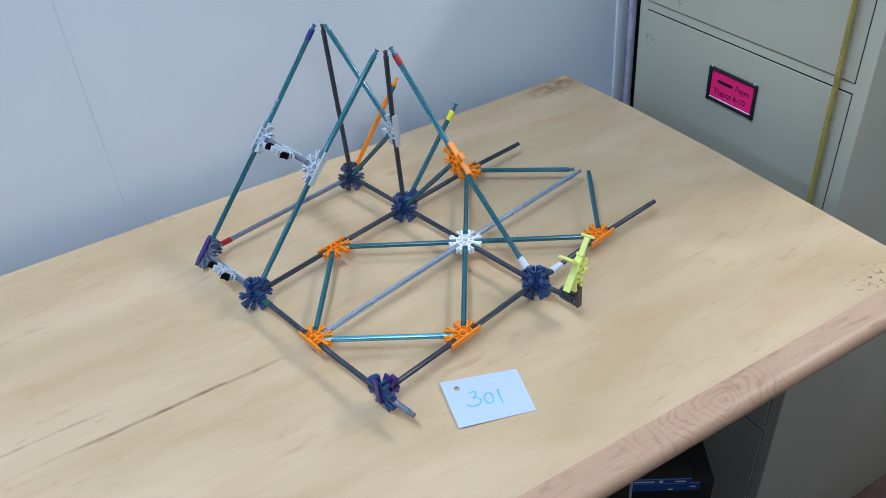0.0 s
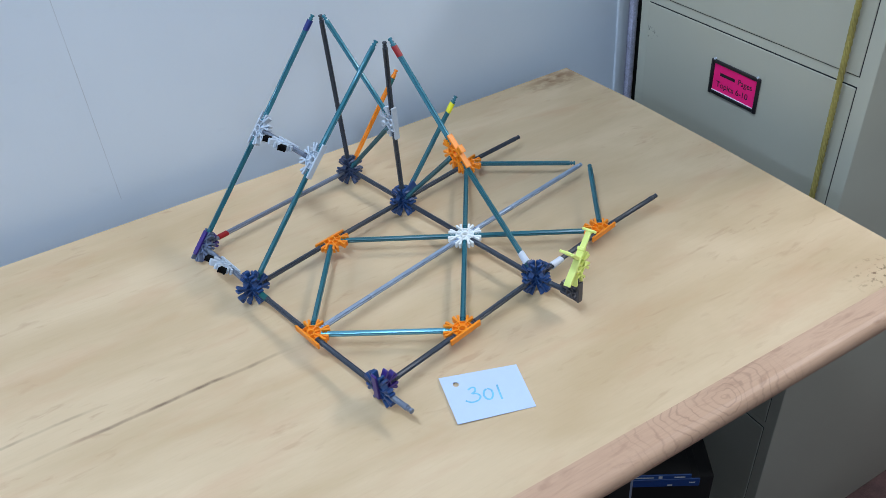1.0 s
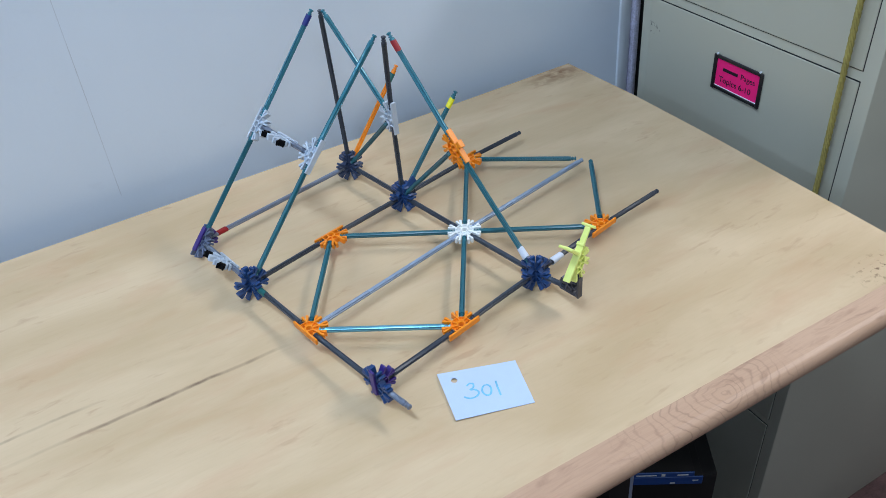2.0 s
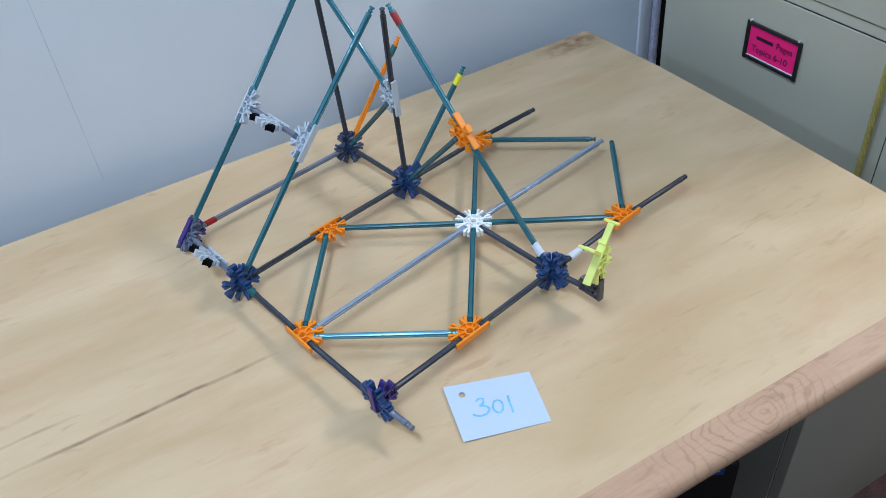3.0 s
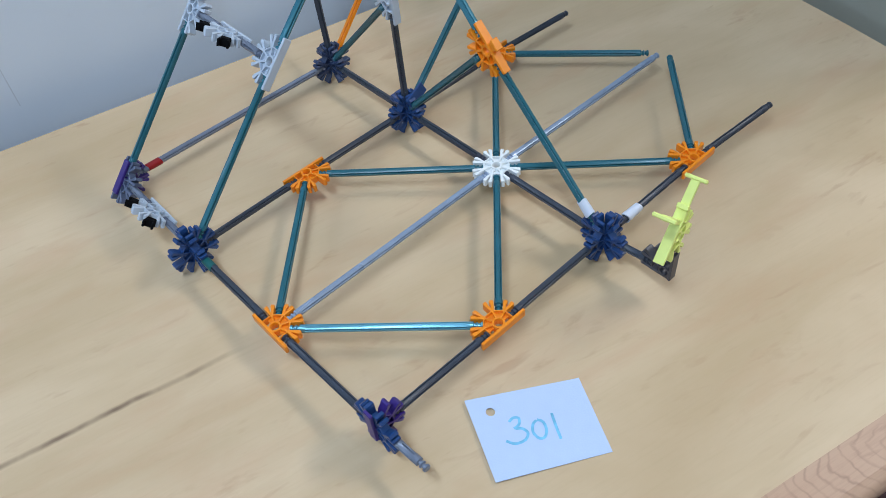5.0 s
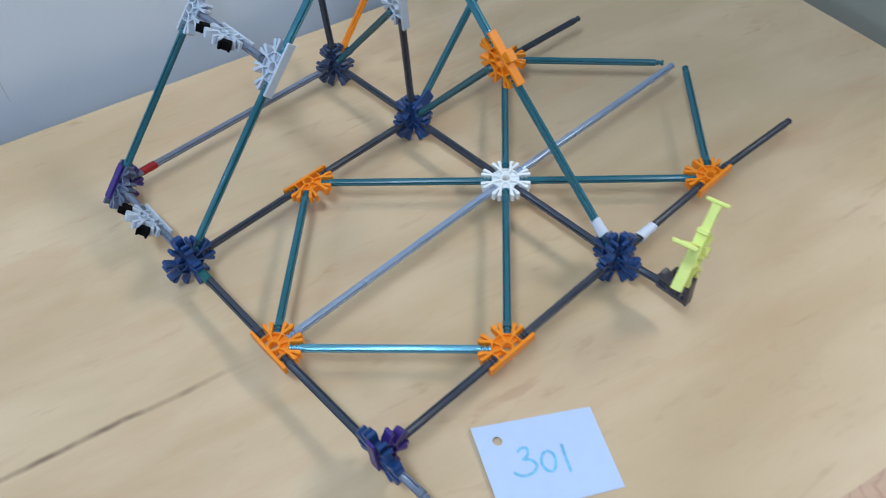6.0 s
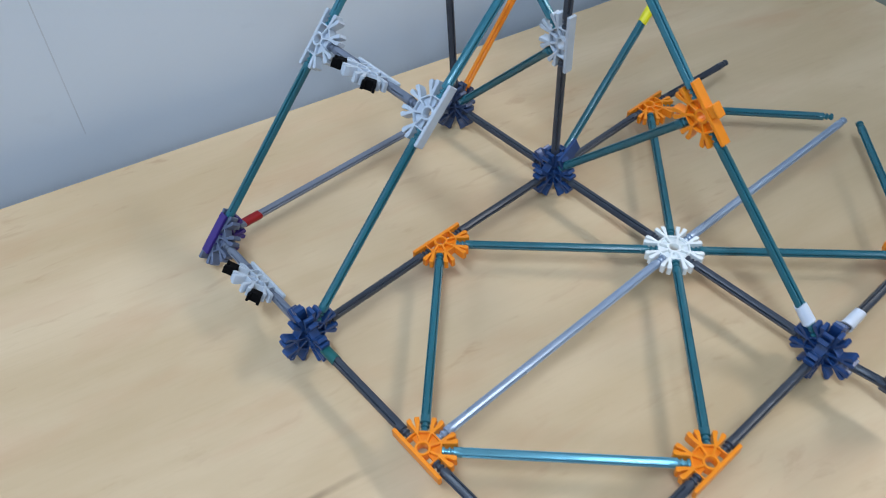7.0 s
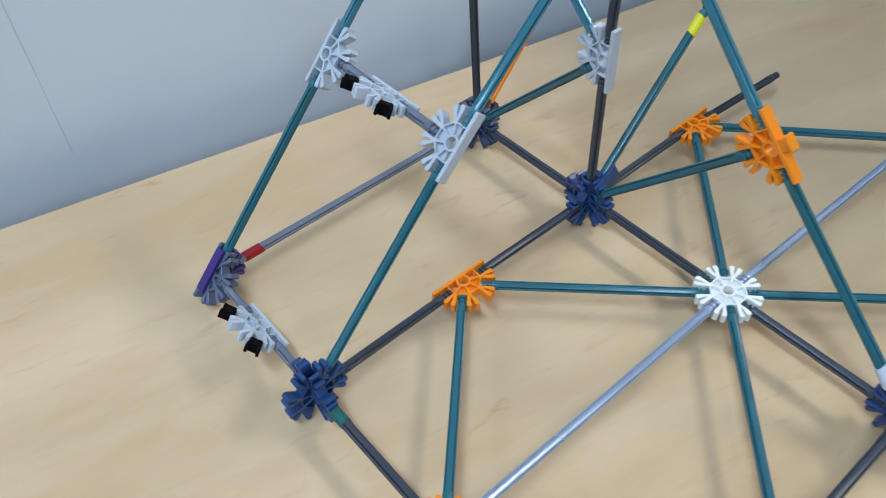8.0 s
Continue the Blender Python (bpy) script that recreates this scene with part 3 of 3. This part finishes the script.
def band(parent, x0, mat, label, width=0.0125, wrap=0.0):
    bm = bmesh.new()
    seg = 20
    vs = []
    for x, r in ((x0, 0.0030), (x0, 0.0033 + wrap), (x0 + width, 0.00335 + wrap / 3), (x0 + width, 0.0030)):
        vs.append([bm.verts.new((x + 0.0006 * math.sin(t * 2 + x0 * 99), r * math.cos(t), r * math.sin(t))) for t in (2 * math.pi * k / seg for k in range(seg))])
    for a, b in zip(vs, vs[1:]):
        for k in range(seg):
            bm.faces.new((a[k], a[(k + 1) % seg], b[(k + 1) % seg], b[k]))
    bmesh.ops.recalc_face_normals(bm, faces=bm.faces)
    part("tape_band", bm, mat, parent, label)


ROLL = random.Random(5)
FACING = (-0.42, -0.80, 0.42)


def rod(a, b, mat, label, free=False, bands=(), up=None):
    d = (b - a).normalized()
    if up is None:
        up = Matrix.Rotation(radians(ROLL.uniform(-24, 24)), 3, d) @ Vector(FACING)
    start = a + d * END
    stop = b if free else b - d * END
    length = (stop - start).length
    ob = part("rod", rod_mesh("rod", length, mat), None, toy, label, basis(start, d, Vector(up)))
    for where, m, text, *wide in bands:
        band(ob, where if where >= 0 else length + where, m, text, wide[0] if wide else 0.0125, 0.0007 if wide else 0.0)
    return ob


T, DG, SV = "teal plastic rod", "dark grey plastic rod", "silver grey plastic rod"
for a, b, bands in ((G, H, ()), (D, G, ()), (E, H, ()), (H, L, ()), (H, I, ()),
                    (B, V2, ()), (C, V1, ()), (F, OV, [(0.009, TAPE_WHITE, "white tape band", 0.0120)]), (K, V3, ()), (J, OV, ())):
    rod(a, b, TEAL, T, False, bands)
for a, b, bands in ((V2, TOP_B, ()), (V1, TOP_C, [(-0.019, TAPE_BLUE, "blue tape band")]), (OV, TOP_F, [(-0.022, TAPE_RED, "red tape band")]),
                    (V3, TOP_V, ()), (J, YEND, [(-0.022, TAPE_YELLOW, "yellow tape band")]), (L, LMEND, ()), (I, IMEND, ())):
    rod(a, b, SHEEN_TEAL if a in (V1, V2, V3, OV) else TEAL, T, True, bands)
rod(K, OEND, ORANGE, "orange plastic rod", True, [(-0.024, TAPE_GREEN, "dark green tape band")])
for a, b, bands in ((B, D, [(0.006, TAPE_GREEN, "green tape band")]), (D, A, ()), (A, E, ()), (E, F, ()), (F, I, [(0.0145, TAPE_WHITE, "white tape band", 0.0155)]), (B, G, ()), (G, J, ()),
                    (J, L, ()), (J, H, ()), (H, F, ()), (K, J, ()), (J, V3, ())):
    rod(a, b, DARK, DG, False, bands)
for a, b in ((L, LEND), (I, IEND), (V3, TOP_J), (K, TOP_K)):
    rod(a, b, DARK, DG, True)
rod(D, E, HIGHLIT_TEAL, "teal rod with a lamp's highlight put into its colour", up=FACING)
rod(D, H, SILVER, SV, up=FACING)
rod(H, MEND, SILVER, SV, True, up=FACING)
rod(C, K, STEEL, "slate grey plastic rod", False, [(0.0105, TAPE_RED, "red tape band")])
for a, b in ((C, MIDD), (MIDD, B), (V1, MIDU), (MIDU, V2)):
    rod(a, b, STEEL, "short slate grey rod")
rod(A, AEND, STEEL, "short slate grey rod", True)
rod(F, Q, DARK, "short dark grey rod")


def connector_mesh(name, slots, mat, back=False):
    """A flat rod connector in its xy plane: a hub, spokes, thin webs in the cells, a rim of slot floors and forked jaws, and a straight back where it is a half disc."""
    bm = bmesh.new()
    T2 = 0.0031
    c, s = math.cos(radians(22.5)), math.sin(radians(22.5))
    w = 0.00062
    # half a slot, from its axis to the spoke beside it
    floor = [(0.0094, 0.0), (0.0094, 0.0021), (0.0103, 0.0030), (0.0103, 0.0)]
    node = [(0.0094, 0.0021), (c * 0.0096 + s * w, s * 0.0096 - c * w), (c * 0.0099, s * 0.0099), (c * 0.0130, s * 0.0130), (0.0103, 0.0030)]
    spoke = [(c * 0.0038 + s * w, s * 0.0038 - c * w), (c * 0.0038, s * 0.0038), (c * 0.0099, s * 0.0099), (c * 0.0096 + s * w, s * 0.0096 - c * w)]
    jaw = [(0.0103, 0.0030), (c * 0.0130, s * 0.0130), (0.0146, 0.0053), (0.0146, 0.0031)]
    lip = [(0.0146, 0.0031), (0.0146, 0.0053), (0.0172, 0.0063), (0.0172, 0.0032)]
    tip = [(0.0172, 0.0032), (0.0172, 0.0063), (0.0186, 0.0060), (0.0186, 0.0038)]

    def half(angle, side, shapes):
        m = pose(0, 0, 0, 0, 0, angle)
        for shape in shapes:
            bm.faces.new([bm.verts.new(m @ Vector((x, side * y, T2))) for x, y in shape])

    for slot in slots:
        for side in (-1, 1):
            if back and ((slot == 0 and side < 0) or (slot == 180 and side > 0) or (back == "corner" and slot == 90 and side > 0)):
                half(slot, side, [[(0.0094, 0.0), (0.0094, 0.0034), (0.0103, 0.0034), (0.0103, 0.0)]])
            else:
                half(slot, side, (floor, node, spoke, jaw, lip, tip))
    bmesh.ops.remove_doubles(bm, verts=bm.verts, dist=0.00004)
    bmesh.ops.recalc_face_normals(bm, faces=bm.faces)
    made = bmesh.ops.extrude_face_region(bm, geom=list(bm.faces))
    for v in made["geom"]:
        if isinstance(v, bmesh.types.BMVert):
            v.co.z = -T2
    bmesh.ops.recalc_face_normals(bm, faces=bm.faces)
    rim = [e for e in bm.edges if len(e.link_faces) == 2 and e.calc_face_angle(0) > 1.2 and abs(e.verts[0].co.z - e.verts[1].co.z) < 1e-6]
    bmesh.ops.bevel(bm, geom=rim, offset=0.00022, segments=1, affect="EDGES")
    # hub
    seg = 20
    rings = []
    for r, z in ((0.0030, T2 - 0.0003), (0.0032, T2 + 0.0001), (0.0043, T2 + 0.0001), (0.0045, T2 - 0.0002), (0.0045, 0.0002 - T2), (0.0043, -T2 - 0.0001), (0.0032, -T2 - 0.0001), (0.0030, 0.0003 - T2)):
        rings.append([bm.verts.new((r * math.cos(t), r * math.sin(t), z)) for t in (2 * math.pi * k / seg for k in range(seg))])
    for i in range(8):
        a, b = rings[i], rings[(i + 1) % 8]
        for k in range(seg):
            bm.faces.new((a[k], b[k], b[(k + 1) % seg], a[(k + 1) % seg]))
    # web behind the cells
    lo, hi = min(slots), max(slots)
    around = len(slots) >= 7
    n = 24
    span = [radians(360 * k / n) for k in range(n)] if around else [radians(lo + (hi - lo) * k / n) for k in range(n + 1)]
    webs = [[bm.verts.new((r * math.cos(t), r * math.sin(t), z)) for t in span] for r, z in ((0.0040, 0.0007), (0.0097, 0.0007), (0.0097, -0.0007), (0.0040, -0.0007))]
    for i in range(4):
        a, b = webs[i], webs[(i + 1) % 4]
        for k in range(len(span) if around else n):
            bm.faces.new((a[k], b[k], b[(k + 1) % len(span)], a[(k + 1) % len(span)]))
    if not around:
        bm.faces.new([row[0] for row in webs])
        bm.faces.new([row[-1] for row in webs[::-1]])
    if back:
        lo, hi = {"corner": (-0.0062, 0.0186), "low": (-0.0197, 0.0090), "high": (-0.0125, 0.0175)}.get(back, (-0.0197, 0.0197))
        box(bm, lo, hi, -0.0056, -0.0033, -T2 - 0.0002, T2 + 0.0002, None, 0.0004)
        if back == "corner":
            box(bm, -0.0056, -0.0033, -0.0034, 0.0186, -T2 - 0.0001, T2 + 0.0001, None, 0.0004)
    bmesh.ops.recalc_face_normals(bm, faces=bm.faces)
    return mesh_of(name, bm, mat)


HALF = (0, 45, 90, 135, 180)
meshes = {}


def connector(name, o, x, y, slots, mat, back, label):
    """x: the direction of its slot at 0 degrees, y: the way that a half disc faces."""
    key = (slots, mat.name, back)
    if key not in meshes:
        meshes[key] = connector_mesh("connector", slots, mat, back)
    return part(name, meshes[key], None, toy, label, basis(o, x, y))


X, Y, Z = Vector((1, 0, 0)), Vector((0, 1, 0)), Vector((0, 0, 1))
OL = "orange half-disc rod connector"
for o, x, y in ((G, X, -Y), (E, X, Y), (D, Y, X), (I, X, Y), (L, X, -Y)):
    connector("connector", o, x, y, HALF, ORANGE, True, OL)
connector("connector", H, X, Y, tuple(range(0, 360, 45)), WHITE, False, "white round rod connector")
fdir = (TOP_F - F).normalized()
ov = connector("connector", OV, fdir, (J - OV), HALF, ORANGE, True, OL)
bm = bmesh.new()
box(bm, -0.0036, 0.0036, -0.0100, -0.0054, -0.0026, 0.0026, None, 0.0006)
box(bm, -0.0044, 0.0044, -0.0112, -0.0095, -0.0032, 0.0032, None, 0.0006)
part("stud", bm, ORANGE, ov)
PL = "pale grey half-disc rod connector"
connector("connector", V1, (TOP_C - C), -Y, HALF, PALE, True, PL)
connector("connector", V2, (TOP_B - B), Y, HALF, PALE, True, PL)
connector("connector", V3, Z, Y, HALF, PALE, True, PL)
mid_low = connector("connector", MIDD, Y, (-0.80, 0, 0.60), HALF, PALE, True, PL)
mid_high = connector("connector", MIDU, V1 - V2, (-0.88, 0, 0.47), HALF, PALE, True, PL)
SEVEN = (0, 45, 90, 135, 180, 225, 315)
for o, mat, text in ((B, BLUE, "blue interlocking rod connector"), (J, BLUE, "blue interlocking rod connector"),
                     (K, SLATE_BLUE, "slate blue interlocking rod connector"), (F, BLUE, "blue interlocking rod connector")):
    connector("connector", o, X, Z, SEVEN, mat, False, text)
    connector("connector", o, Y, Z, SEVEN, mat, False, text)
slope = (V1 - C).normalized()
connector("connector", C, slope, (1, 0, -1), (0, 45, 90, 135), PURPLE, "high", "purple rod connector")
connector("connector", C, slope, -Y, HALF, GREYBLUE, True, "blue-grey rod connector")
connector("connector", A, -Z, X, (0, 45, 90, 135), PURPLE, "low", "purple rod connector")
connector("connector", A, Y, Z, SEVEN, BLUE, False, "blue rod connector")
connector("connector", Q, Z, Y, (0, 45, 90), CHARCOAL, "corner", "charcoal corner rod connector")

bm = bmesh.new()
box(bm, -0.0105, 0.0105, -0.0011, 0.0011, -0.0052, 0.0052, None, 0.0004)
part("blade", bm, BLUE, toy, "blue connector jaw", basis(J + Vector((0.006, -0.0075, 0.0165)), (1, 0.12, 0.38), (0.1, -1, 0.2)))


def clip(parent, m):
    bm = bmesh.new()
    box(bm, -0.0046, 0.0046, -0.0040, 0.0040, -0.0040, 0.0030, bevel=0.0006)
    for s in (-1, 1):
        box(bm, s * 0.0034 - 0.0011, s * 0.0034 + 0.0011, -0.0036, 0.0036, -0.0080, -0.0034, pose(0, 0, 0, 0, -s * 8, 0), 0.0004)
    part("clip", bm, BLACK, parent, "small black plastic clip", m)


SMALLER = Matrix.Scale(0.8, 4)
for c in (mid_low, mid_high):
    clip(c, pose(0.0150, 0.0120, 0.0, 90, 0, -50) @ SMALLER)
    clip(c, pose(-0.0140, 0.0135, 0.0, 90, 0, 40) @ SMALLER)

# lime connector held aslant by a short upright
UP = Q + Vector((-0.0028, -0.0018, 0.0376))
rod(Q, UP, DARK, "short dark grey rod")
lime = connector("connector", UP, (0.70, 0.13, 0.70), (0.70, 0.04, -0.71), (0, 45, 90, 135), LIME, True, "lime yellow rod connector with a hooked back plate")
bm = bmesh.new()
box(bm, -0.0202, 0.0172, -0.0063, -0.0041, -0.0037, 0.0037, None, 0.0004)
part("back_plate", bm, LIME, lime)
bm = bmesh.new()
box(bm, 0.0168, 0.0204, -0.0080, -0.0040, -0.0040, 0.0040, None, 0.0006)
box(bm, 0.0190, 0.0372, -0.0057, -0.0034, -0.0030, 0.0030, None, 0.0004)
box(bm, 0.0364, 0.0390, -0.0066, -0.0034, -0.0076, 0.0076, None, 0.0007)
part("hook", bm, LIME, lime)
bm = bmesh.new()
box(bm, 0.0068, 0.0104, -0.0300, -0.0055, -0.0026, 0.0026, None, 0.0005)
box(bm, 0.0072, 0.0100, -0.0318, -0.0292, -0.0080, 0.0080, None, 0.0007)
part("cross_bar", bm, LIME, lime)
